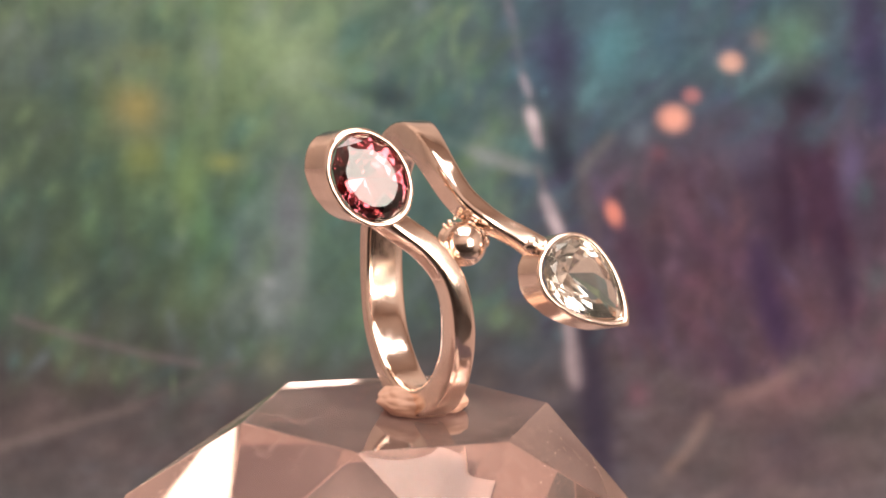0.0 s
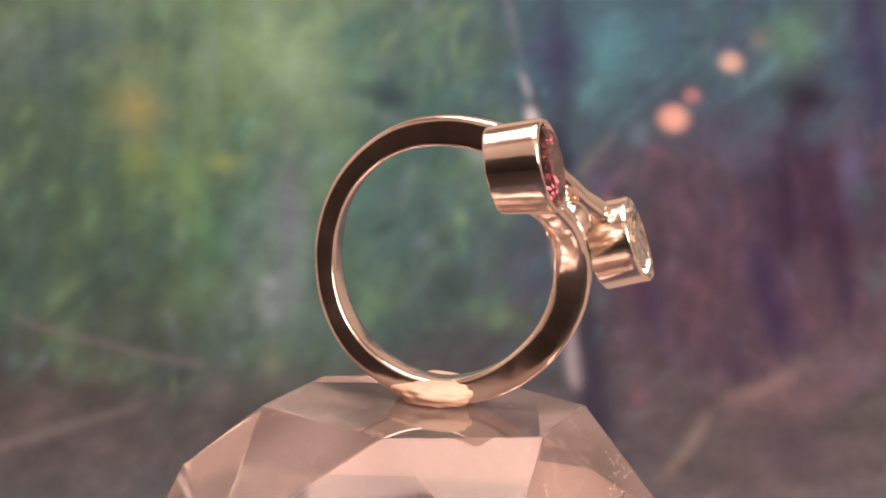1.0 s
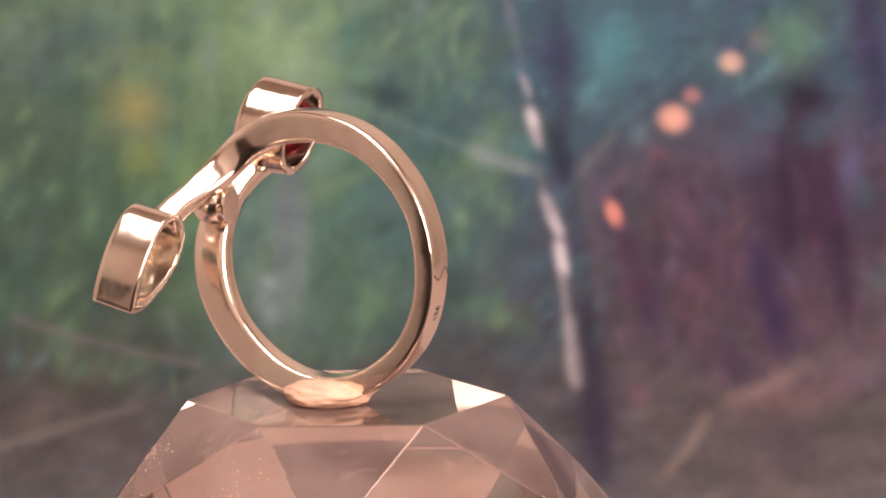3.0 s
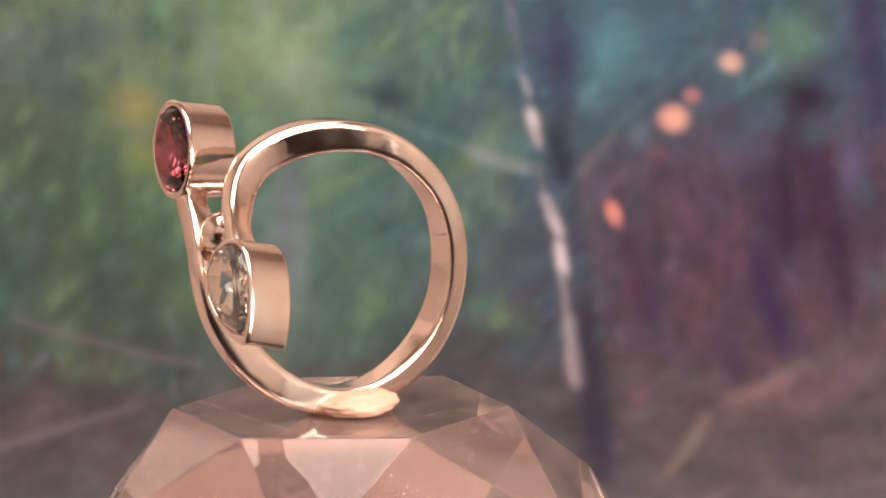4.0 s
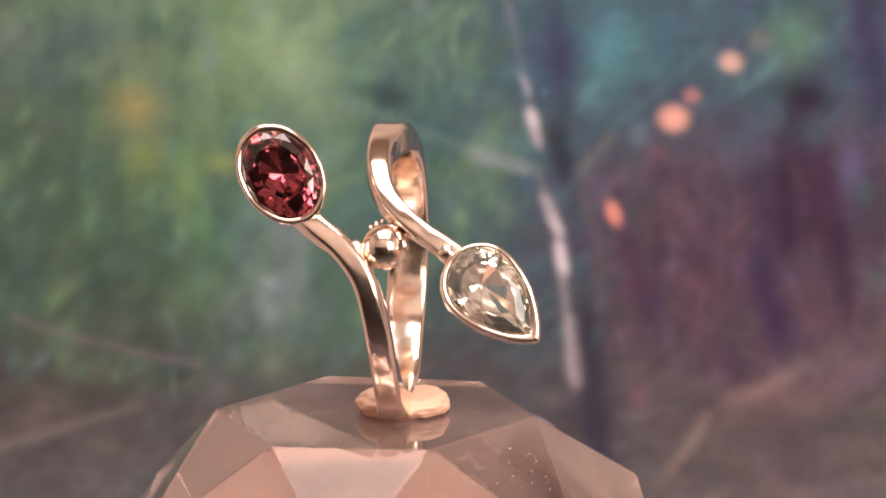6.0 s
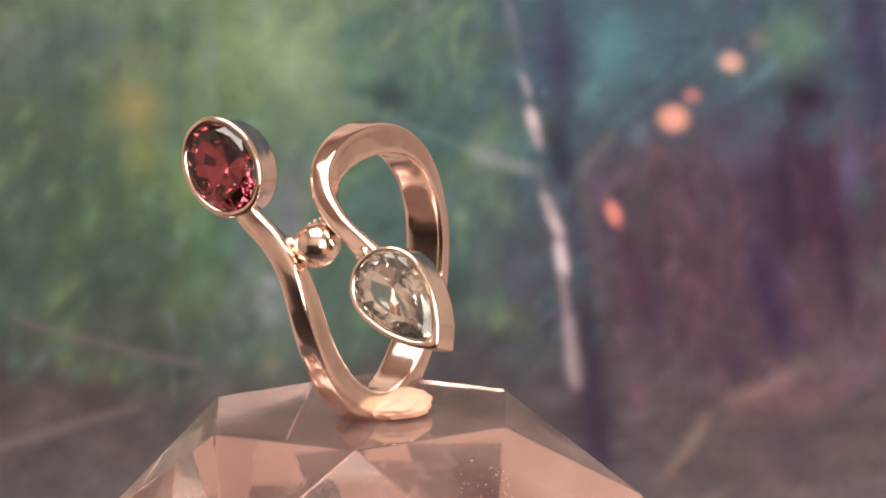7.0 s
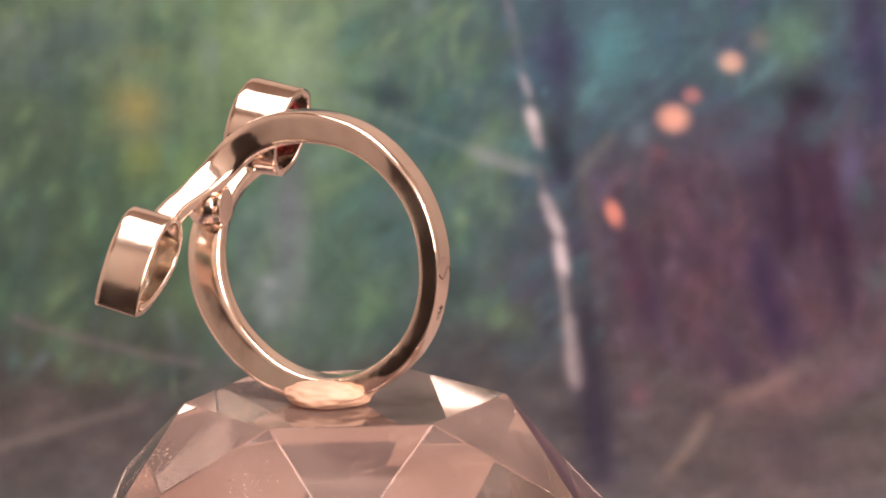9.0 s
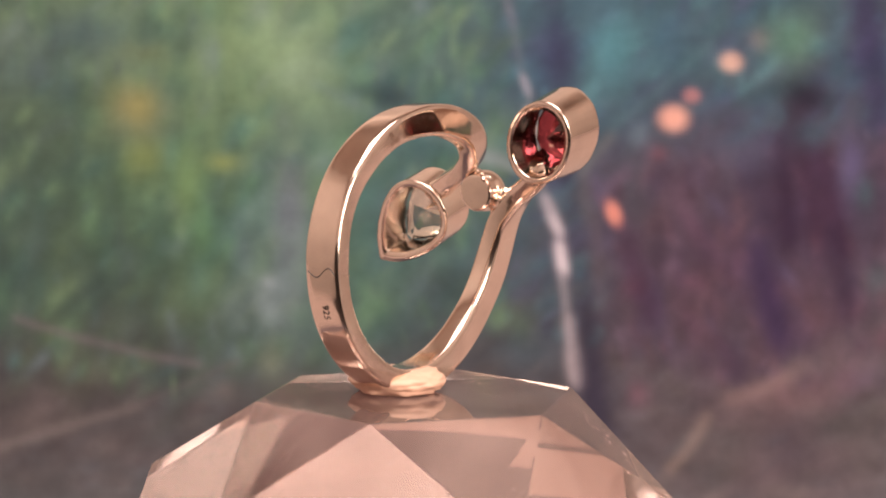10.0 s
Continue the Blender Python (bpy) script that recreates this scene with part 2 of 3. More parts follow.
    dab(515, 360, 28, 80, (92, 92, 96), 0.6)
    dab(500, 520, 40, 60, (120, 128, 122), 0.5)
    dab(508, 400, 30, 130, (118, 120, 124), 0.5, 3)
    dab(470, 540, 24, 44, (136, 142, 138), 0.45, -20)
    dab(555, 560, 26, 40, (112, 124, 116), 0.4)
    dab(620, 430, 40, 70, (84, 108, 88), 0.4)
    dab(720, 590, 60, 30, (66, 78, 74), 0.5)
    dab(440, 470, 26, 60, (112, 122, 118), 0.4, 15)
    dab(530, 450, 18, 90, (128, 132, 128), 0.35, 4)
    dab(475, 500, 16, 16, (150, 156, 150), 0.45)
    dab(410, 540, 30, 50, (104, 116, 108), 0.35)
    dab(140, 60, 60, 40, (76, 88, 104), 0.4)
    dab(560, 160, 60, 90, (132, 150, 108), 0.45)
    dab(520, 100, 50, 60, (140, 158, 122), 0.4)
    dab(1080, 90, 50, 80, (92, 132, 130), 0.5)
    dab(985, 90, 36, 60, (72, 74, 100), 0.5)
    dab(1260, 240, 60, 60, (84, 80, 92), 0.5)
    dab(1500, 300, 22, 60, (96, 92, 116), 0.4)
    dab(1530, 340, 18, 30, (70, 104, 100), 0.4)
    dab(480, 640, 26, 40, (124, 128, 100), 0.45)
    dab(670, 165, 50, 20, (62, 80, 78), 0.6)
    dab(590, 560, 40, 60, (78, 100, 78), 0.4)
    dab(920, 575, 26, 30, (92, 104, 70), 0.5)
    dab(785, 500, 40, 50, (56, 66, 60), 0.45)
    stroke(560, 150, 960, 300, 12, (110, 128, 118), 0.2, -12)
    stroke(840, 270, 930, 300, 13, (128, 134, 126), 0.5)
    # pale broken drip
    stroke(897, 0, 908, 40, 11, (122, 116, 122), 0.3)
    stroke(908, 50, 922, 120, 10, (104, 108, 112), 0.3)
    stroke(926, 138, 936, 166, 9, (160, 150, 150), 0.34)
    stroke(939, 200, 947, 226, 11, (196, 178, 172), 0.46)
    stroke(949, 236, 955, 254, 10, (168, 152, 148), 0.42)
    stroke(952, 300, 962, 330, 8, (112, 106, 106), 0.35)
    stroke(964, 350, 977, 378, 11, (166, 152, 148), 0.42)
    stroke(978, 386, 990, 412, 11, (188, 170, 164), 0.42)
    stroke(990, 436, 997, 478, 12, (208, 188, 180), 0.5)
    stroke(995, 490, 1004, 556, 10, (148, 136, 132), 0.38)
    stroke(1008, 572, 1016, 622, 13, (190, 170, 162), 0.5)
    stroke(1016, 632, 1023, 672, 15, (198, 176, 166), 0.55)
    stroke(1030, 300, 1038, 380, 13, (98, 92, 90), 0.4)
    stroke(1028, 300, 1078, 246, 13, (112, 110, 104), 0.42)
    stroke(1055, 380, 1062, 560, 14, (96, 84, 86), 0.35)
    stroke(978, 235, 1000, 310, 24, (52, 48, 62), 0.5)
    stroke(985, 40, 1000, 220, 22, (64, 62, 82), 0.35)
    stroke(1100, 215, 1260, 80, 12, (96, 122, 120), 0.16)
    # orange sparks and dark plum marks
    dab(1192, 210, 29, 25, (214, 152, 126), 0.9, 0, 3.4)
    dab(1224, 170, 17, 15, (176, 116, 108), 0.7, 0, 3.0)
    dab(1294, 110, 22, 19, (204, 158, 132), 0.8, 0, 3.2)
    dab(1345, 70, 20, 20, (140, 116, 106), 0.5)
    dab(1086, 378, 15, 25, (214, 134, 110), 0.85, -20, 3.0)
    dab(1165, 272, 18, 16, (140, 84, 90), 0.42)
    dab(1130, 240, 22, 26, (112, 124, 128), 0.5)
    dab(1425, 175, 36, 34, (58, 44, 58), 0.8)
    stroke(1410, 200, 1450, 420, 26, (72, 46, 62), 0.5)
    stroke(1340, 300, 1380, 420, 30, (64, 48, 66), 0.4)
    stroke(1530, 0, 1560, 200, 30, (66, 56, 84), 0.5)
    dab(1390, 60, 50, 40, (98, 130, 100), 0.5)
    dab(1130, 698, 22, 24, (132, 88, 96), 0.5)
    dab(1122, 508, 22, 20, (112, 72, 86), 0.4)
    dab(1228, 500, 26, 14, (112, 76, 88), 0.35, 20)
    stroke(1340, 500, 1420, 620, 34, (82, 60, 82), 0.3)
    stroke(1270, 610, 1310, 660, 22, (76, 56, 68), 0.35)
    dab(1555, 495, 28, 28, (88, 104, 100), 0.5)
    dab(1562, 600, 14, 26, (124, 80, 86), 0.4)
    stroke(1040, 640, 1070, 840, 34, (66, 58, 68), 0.4)
    dab(1180, 680, 70, 60, (92, 80, 78), 0.4)
    dab(1280, 800, 80, 50, (96, 84, 78), 0.4, -20)
    dab(1390, 790, 60, 50, (74, 60, 68), 0.4)
    dab(1520, 760, 80, 60, (92, 84, 76), 0.4)
    stroke(1380, 250, 1400, 420, 20, (62, 42, 60), 0.5)
    stroke(1450, 250, 1490, 440, 18, (76, 48, 66), 0.45)
    dab(1418, 160, 34, 26, (50, 40, 56), 0.6)
    stroke(1110, 420, 1150, 560, 22, (78, 52, 70), 0.4)
    stroke(1340, 440, 1380, 600, 22, (66, 50, 78), 0.45)
    stroke(1480, 420, 1500, 560, 20, (66, 48, 66), 0.4)
    stroke(1036, 560, 1062, 830, 26, (54, 46, 60), 0.5)
    dab(1190, 330, 40, 50, (100, 74, 84), 0.4)
    dab(1440, 235, 40, 30, (72, 100, 104), 0.5)
    dab(1330, 270, 46, 40, (96, 92, 108), 0.4)
    dab(1510, 285, 20, 40, (106, 96, 124), 0.45)
    dab(1085, 80, 40, 70, (84, 134, 134), 0.5)
    dab(1180, 60, 40, 50, (76, 112, 120), 0.45)
    dab(1410, 70, 40, 60, (100, 134, 104), 0.5, 10)
    dab(1480, 90, 18, 60, (74, 104, 108), 0.4)
    dab(930, 620, 70, 40, (72, 92, 96), 0.4)
    dab(330, 330, 26, 90, (126, 150, 88), 0.5, 6)
    dab(360, 400, 22, 60, (108, 146, 92), 0.45)
    dab(470, 60, 60, 70, (138, 160, 112), 0.45)
    dab(60, 250, 120, 120, (74, 86, 70), 0.45)
    dab(130, 470, 250, 120, (62, 74, 64), 0.4)
    dab(60, 130, 70, 40, (78, 88, 98), 0.4)
    dab(700, 175, 34, 22, (58, 70, 74), 0.55)
    # a bent branch, broken where it thins
    stroke(1186, 830, 1250, 740, 12, (124, 104, 90), 0.36, -5)
    stroke(1296, 706, 1420, 648, 15, (138, 110, 100), 0.38, -9)
    stroke(1420, 650, 1560, 636, 24, (114, 98, 92), 0.3, -4)
    stroke(1420, 646, 1590, 560, 26, (98, 86, 84), 0.25, 4)
    dab(1410, 706, 90, 30, (122, 92, 88), 0.45, -10)
    # faint scratches on the brown
    stroke(30, 565, 350, 645, 10, (106, 97, 92), 0.36, -6)
    stroke(0, 790, 240, 720, 11, (106, 94, 86), 0.4)
    stroke(240, 720, 420, 640, 8, (96, 86, 82), 0.2)

    grey = C.mean(axis=2, keepdims=True)
    C[:] = (grey + 1.0 * (C - grey)) * (grey / 0.13) ** 0.26
    board = tagged(new("backdrop"), "abstract painting in green, teal, plum and brown on a board", "painting", kind="structure")
    board.matrix_world = VIEW @ Matrix.Translation((0, 0, -BOARD_FAR))
    h, w = U.shape
    pts = [((u - 784) * PX, -(v - 441) * PX, 0.0) for u, v in zip(U.ravel(), V.ravel())]
    faces = [(r * w + c, (r + 1) * w + c, (r + 1) * w + c + 1, r * w + c + 1) for r in range(h - 1) for c in range(w - 1)]
    me = bpy.data.meshes.new("paint")
    me.from_pydata(pts, [], faces)
    layer = me.color_attributes.new("paint", "FLOAT_COLOR", "POINT")
    layer.data.foreach_set("color", np.concatenate([C.reshape(-1, 3) * np.array(PAINT_GAIN), np.ones((h * w, 1))], 1).ravel().astype(np.float32))
    m = material("oil_paint", (0.2, 0.2, 0.2), rough=0.75, bump=0.3, scale=300)
    nt = m.node_tree
    nt.nodes["Principled BSDF"].inputs["Specular IOR Level"].default_value = 0.08
    att = nt.nodes.new("ShaderNodeVertexColor")
    att.layer_name = "paint"
    tc = nt.nodes.new("ShaderNodeTexCoord")
    nz = nt.nodes.new("ShaderNodeTexNoise")
    nz.inputs["Scale"].default_value, nz.inputs["Detail"].default_value = 260.0, 2.0
    rg = nt.nodes.new("ShaderNodeMapRange")
    rg.inputs["From Min"].default_value, rg.inputs["From Max"].default_value = 0.3, 0.7
    rg.inputs["To Min"].default_value, rg.inputs["To Max"].default_value = 0.9, 1.1
    sc = nt.nodes.new("ShaderNodeVectorMath")
    sc.operation = "SCALE"
    nt.links.new(tc.outputs["Object"], nz.inputs["Vector"])
    nt.links.new(nz.outputs["Fac"], rg.inputs["Value"])
    nt.links.new(att.outputs["Color"], sc.inputs[0])
    nt.links.new(rg.outputs[0], sc.inputs["Scale"])
    nt.links.new(sc.outputs[0], nt.nodes["Principled BSDF"].inputs["Base Color"])
    me.materials.append(m)
    face = new("paint_layer", me)
    face.parent = board
    bm = bmesh.new()
    box_into(bm, (-half_w * PX, half_w * PX), (-down * PX, up * PX), (-0.006, -0.0004))
    part("board", bm, FRAME_PAINT, board)


# ---- the crystal ----
CRYSTAL_TOP = ((118.7, 9.7), (41.8, 10.1), (-22.8, 12.75), (-76, 15.7), (-119.6, 16.45), (-167.6, 13.2))
GIRDLE = (20.0, 21.5, 21.5, 21.5, 21.5, 21.0)


def top_height(x, y):
    """The slightly tilted plane of the crystal's top, in millimetres."""
    return 0.336 - 0.002 * x + 0.029 * y


def crystal():
    q = tagged(new("crystal"), "faceted smoky rose quartz crystal with a flat top", "crystal")
    cx, cy = -0.55, -2.35
    T = [Vector((r * math.cos(radians(a)), r * math.sin(radians(a)), 0)) for a, r in CRYSTAL_TOP]
    bm = bmesh.new()
    tv = [bm.verts.new(Vector((p.x, p.y, top_height(p.x, p.y))) * MM) for p in T]
    gv, bv, fv = [], [], []
    cut = random.Random(5)
    for i in range(6):
        mid = (T[i] + T[(i + 1) % 6]) / 2 - Vector((cx, cy, 0))
        d = mid.normalized()
        g = Vector((cx, cy, 0)) + d * (GIRDLE[i] + cut.uniform(-0.3, 0.3))
        gv.append(bm.verts.new(Vector((g.x, g.y, -7.6 + top_height(g.x, g.y) + cut.uniform(-0.8, 0.8))) * MM))
        for turn, r, z, row in ((30, 23.5, -15.0, bv), (0, 11.5, -29.95, fv)):
            b = Vector((cx, cy, 0)) + Matrix.Rotation(radians(-turn + cut.uniform(-4, 4)), 3, "Z") @ d * (r + cut.uniform(-1.0, 1.0))
            row.append(bm.verts.new(Vector((b.x, b.y, z if row is fv else z + cut.uniform(-2, 2))) * MM))
    bm.faces.new(tv)
    for i in range(6):
        j = (i + 1) % 6
        bm.faces.new((tv[i], tv[j], gv[i]))
        bm.faces.new((tv[j], gv[j], gv[i]))
        bm.faces.new((gv[i], gv[j], bv[i]))
        bm.faces.new((gv[j], bv[j], bv[i]))
        bm.faces.new((bv[i], bv[j], fv[j]))
        bm.faces.new((bv[i], fv[j], fv[i]))
    bm.faces.new(fv[::-1])
    bmesh.ops.bevel(bm, geom=bm.edges[:], offset=0.00009, segments=1, affect="EDGES")
    body = part("body", bm, QUARTZ, q)
    body.data.materials.append(FROSTED)
    for p in body.data.polygons:
        p.material_index = 1 if p.center.z < -11 * MM else 0
    # veils of tiny bubbles and flakes inside the stone
    rng = random.Random(11)
    for ax, ay, az, sx, sy, sz, count in ((-9, -14, -6.5, 3, 1.2, 2.0, 90), (3, -15.5, -7.5, 4, 1.5, 2.0, 80), (10, -6, -6, 2.5, 3, 1.6, 60), (-13, 4, -6.5, 2, 4, 1.6, 60)):
        bm = bmesh.new()
        for _ in range(count):
            c = Vector((rng.gauss(ax, sx * 0.5), rng.gauss(ay, sy * 0.5), min(-1.5, rng.gauss(az, sz * 0.5))))
            r = rng.uniform(0.03, 0.15)
            w = [Vector((rng.uniform(-1, 1), rng.uniform(-1, 1), rng.uniform(-1, 1))) * r for _ in range(4)]
            vs = [bm.verts.new((c + k) * MM) for k in w]
            for f in ((0, 1, 2), (0, 3, 1), (0, 2, 3), (1, 3, 2)):
                bm.faces.new([vs[i] for i in f])
        part("inclusion", bm, VEIL, q, "veil of pale flecks inside the stone")
    # wispy healed cracks inside the stone
    for k, (x, y, z, rx, ry, rz, w, h) in enumerate(((-7, -7, -4.6, 50, 10, 20, 4.2, 2.2), (5, -9, -5.5, 35, -25, 60, 4.0, 2.4), (3, 6, -5, 60, 15, 100, 4.5, 2.0),
                                                     (-5, 3, -6.5, 30, 30, -40, 4.2, 2.6), (8.5, 0, -5.5, 70, 0, 140, 3.6, 1.9), (-1, -12, -6.5, 55, 0, -15, 3.8, 1.6))):
        bm = bmesh.new()
        m = pose(x, y, z, rx, ry, rz)
        grid = [[bm.verts.new(m @ Vector((w * (i / 6 - 1), h * (j / 6 - 1), 0.45 * noise.noise((i * 0.35 + k * 9, j * 0.35, k)))) * MM) for i in range(13)] for j in range(13)]
        for j in range(12):
            for i in range(12):
                if math.hypot(i - 5.5, j - 5.5) < 5.6 + 1.6 * noise.noise((i * 0.5, j * 0.5, k + 3.0)):
                    bm.faces.new((grid[j][i], grid[j][i + 1], grid[j + 1][i + 1], grid[j + 1][i]))
        bmesh.ops.delete(bm, geom=[v for v in bm.verts if not v.link_faces], context="VERTS")
        part("healed_crack", bm, CRACK, q, "wispy pale healed crack inside the stone", smooth=True)
    return q


def turntable():
    t = tagged(new("turntable"), "dark felt covered turning stand under the crystal", "turntable")
    # unseen; plate made wide and dark so the crystal refracts dark patches
    for name, prof in (("plate", ((43.0, -33.0), (44.0, -32.4), (44.0, -30.4), (43.4, -30.0))), ("foot", ((24.0, -75.0), (24.0, -73.0), (9.0, -70.0), (9.0, -33.0)))):
        bm = bmesh.new()
        loft(bm, [[Vector((r * math.cos(2 * math.pi * i / 64), r * math.sin(2 * math.pi * i / 64), z)) * MM for i in range(64)] for r, z in prof])
        part(name, bm, PEDESTAL, t)
    return t


# ---- the putty under the ring ----
def putty():
    p = tagged(new("putty"), "flattened lump of peach putty on the crystal", "putty")
    bm = bmesh.new()
    bmesh.ops.create_uvsphere(bm, u_segments=72, v_segments=36, radius=1.0)
    for v in bm.verts:
        a = math.atan2(v.co.y, v.co.x)
        n = noise.noise(v.co * 1.6 + Vector((3, 1, 5)))
        n += 0.5 * noise.noise(v.co * 4.2 + Vector((1, 8, 2)))
        k = 1 + 0.13 * n + 0.05 * math.sin(2 * a + 0.7)
        z = v.co.z
        r = math.hypot(v.co.x, v.co.y) ** 0.7
        zz = 0.90 + 1.1 * z * (1 + 0.22 * n)
        x, y = 1.5 + 3.4 * r * k * math.cos(a), -4.0 + 3.8 * r * k * math.sin(a)
        v.co = Vector((x, y, max(zz, 0.02) + top_height(x, y))) * MM
    part("lump", bm, PUTTY, p, smooth=True)
    return p


# ---- the ring ----
HOLE = Vector((0, -4.3, 11.4))
FIRST, LAST = -127, 257
AXIAL = ((-127, -6.4), (-118, -4.95), (-109, -2.85), (-98, -1.25), (-84, -0.4), (-66, 0.15), (-45, 0.55), (0, 1.1), (50, 1.5), (74, 1.75), (99, 1.85),
         (122, 1.8), (144, 1.55), (180, 0.75), (207, 0.0), (222, 0.0), (233, 0.7), (241, 2.0), (246, 3.2), (251, 4.6), (257, 6.2))
RADIUS = ((-127, 10.9), (-118, 11.15), (-100, 10.85), (-75, 10.6), (-45, 10.3), (0, 10.15), (45, 9.6), (90, 9.15), (135, 9.6), (165, 10.1), (180, 10.3),
          (195, 10.6), (207, 10.9), (222, 11.2), (236, 11.2), (245, 11.5), (251, 11.9), (257, 12.0))
WIDTH = ((-127, 2.0), (-118, 1.85), (-90, 1.9), (-40, 2.05), (-8, 2.7), (30, 3.05), (60, 3.15), (120, 3.1), (170, 2.8), (207, 2.0), (236, 1.7), (248, 1.5), (257, 1.9))
DEPTH = ((-127, 2.4), (-118, 2.2), (-90, 2.9), (-40, 2.55), (0, 2.0), (60, 1.7), (90, 1.65), (130, 1.75), (165, 2.2), (190, 2.5), (215, 2.65), (240, 2.35), (248, 1.9), (257, 2.2))


def band_point(phi):
    r = spline(RADIUS, phi)
    return HOLE + Vector((spline(AXIAL, phi), r * math.sin(radians(phi)), -r * math.cos(radians(phi))))


def band(ring):
    bm = bmesh.new()
    rings = []
    for i in range(261):
        phi = FIRST + (LAST - FIRST) * i / 260
        c = band_point(phi)
        t = (band_point(min(phi + 0.5, LAST)) - band_point(max(phi - 0.5, FIRST))).normalized()
        out = Vector((0, math.sin(radians(phi)), -math.cos(radians(phi))))
        out = (out - t * out.dot(t)).normalized()
        side = t.cross(out).normalized()
        w, d = spline(WIDTH, phi) / 2, spline(DEPTH, phi) / 2
        w *= 1 + 0.035 * noise.noise((phi / 17, 0.3, 2.0))
        d *= 1 + 0.035 * noise.noise((phi / 21, 5.3, 1.0))
        row = []
        for k in range(40):
            a = 2 * math.pi * (k + 0.5) / 40
            ca, sa = math.cos(a), math.sin(a)
            e = 0.30 + 0.18 * min(1.0, max(0.0, (-phi - 30) / 40, (phi - 190) / 30))
            row.append((c + side * w * math.copysign(abs(ca) ** e, ca) + out * d * math.copysign(abs(sa) ** e, sa)) * MM)
        rings.append(row)
    loft(bm, rings)
    part("band", bm, METAL, ring, "polished bypass band", smooth=True)


def plane_of(centre, normal, upward):
    """A pose with z along normal and y as near to upward as may be."""
    n = Vector(normal).normalized()
    y = Vector(upward)
    y = (y - n * y.dot(n)).normalized()
    m = Matrix((y.cross(n), y, n)).transposed().to_4x4()
    m.translation = centre
    return m


def oval(a, b, n=48):
    return [(b * math.cos(2 * math.pi * i / n), a * math.sin(2 * math.pi * i / n)) for i in range(n)]


def pear(r, tip, n=48):
    """A drop: a round of radius r about the origin, drawn out to a tip at -y."""
    out = []
    for i in range(n):
        a = 2 * math.pi * i / n + math.pi / 2
        x, y = r * math.cos(a), r * math.sin(a)
        if y < 0:
            k = -y / r
            x = r * max(0.0, 1 - k) ** 0.8 * (1 + 0.8 * k) * math.copysign(1, x) if k < 0.9999 else 0.0
            y = -tip * k ** 1.12
        out.append((x, y))
    return out


def bezel(name, outline, depth, taper, m, ring, label, lean=(0, 0, 0)):
    """An open collar with a rolled front lip; its front plane is z = 0."""
    bm = bmesh.new()

    def at(k, z):
        return [(m @ (Vector((x * k, y * k, z)) * (1 + 0.014 * noise.noise((x, y, z * 0.7 + depth)))) + Vector(lean) * (-z / depth)) * MM for x, y in outline]
    prof = ((taper, -depth), (taper * 1.0, -depth + 0.15), (0.985, -0.5), (0.99, -0.22), (0.965, -0.05), (0.925, 0.0), (0.875, -0.06), (0.83, -0.25),
            (0.83, -0.9), (0.80, -depth + 0.1), (taper * 0.80, -depth - 0.02), (taper * 0.92, -depth - 0.06))
    made = loft(bm, [at(k, z) for k, z in prof], caps=False)
    n = len(outline)
    for i in range(n):
        bm.faces.new((made[-1][i], made[-1][(i + 1) % n], made[0][(i + 1) % n], made[0][i]))
    return part(name, bm, METAL, ring, label, smooth=True)


def gem(name, outline, m, mat, parent, label, deep, rise=0.35, sides=12):
    """A brilliant: table, two rows of crown facets, girdle and two rows of pavilion facets."""
    bm = bmesh.new()
    n = len(outline)

    def at(k, z, shift):
        out = []
        for i in range(sides):
            f = ((i + shift) * n / sides) % n
            a, b = outline[int(f)], outline[(int(f) + 1) % n]
            u = f - int(f)
            out.append(bm.verts.new(m @ Vector(((a[0] * (1 - u) + b[0] * u) * k, (a[1] * (1 - u) + b[1] * u) * k, z)) * MM))
        return out
    table_ring, mid, girdle = at(0.58, rise, 0.5), at(0.73, rise * 0.62, 0.0), at(0.845, -0.12, 0.5)
    pav = at(0.50, -deep * 0.5, 0.0)
    bm.faces.new(table_ring)
    for i in range(sides):
        j = (i + 1) % sides
        bm.faces.new((table_ring[i], table_ring[j], mid[j]))
        bm.faces.new((table_ring[i], mid[j], mid[i]))
        bm.faces.new((mid[i], mid[j], girdle[i]))
        bm.faces.new((mid[j], girdle[j], girdle[i]))
        bm.faces.new((girdle[i], girdle[j], pav[j]))
        bm.faces.new((girdle[i], pav[j], pav[i]))
    culet = bm.verts.new(m @ Vector((0, 0, -deep)) * MM)
    for i in range(sides):
        bm.faces.new((pav[i], pav[(i + 1) % sides], culet))
    return part(name, bm, mat, parent, label)


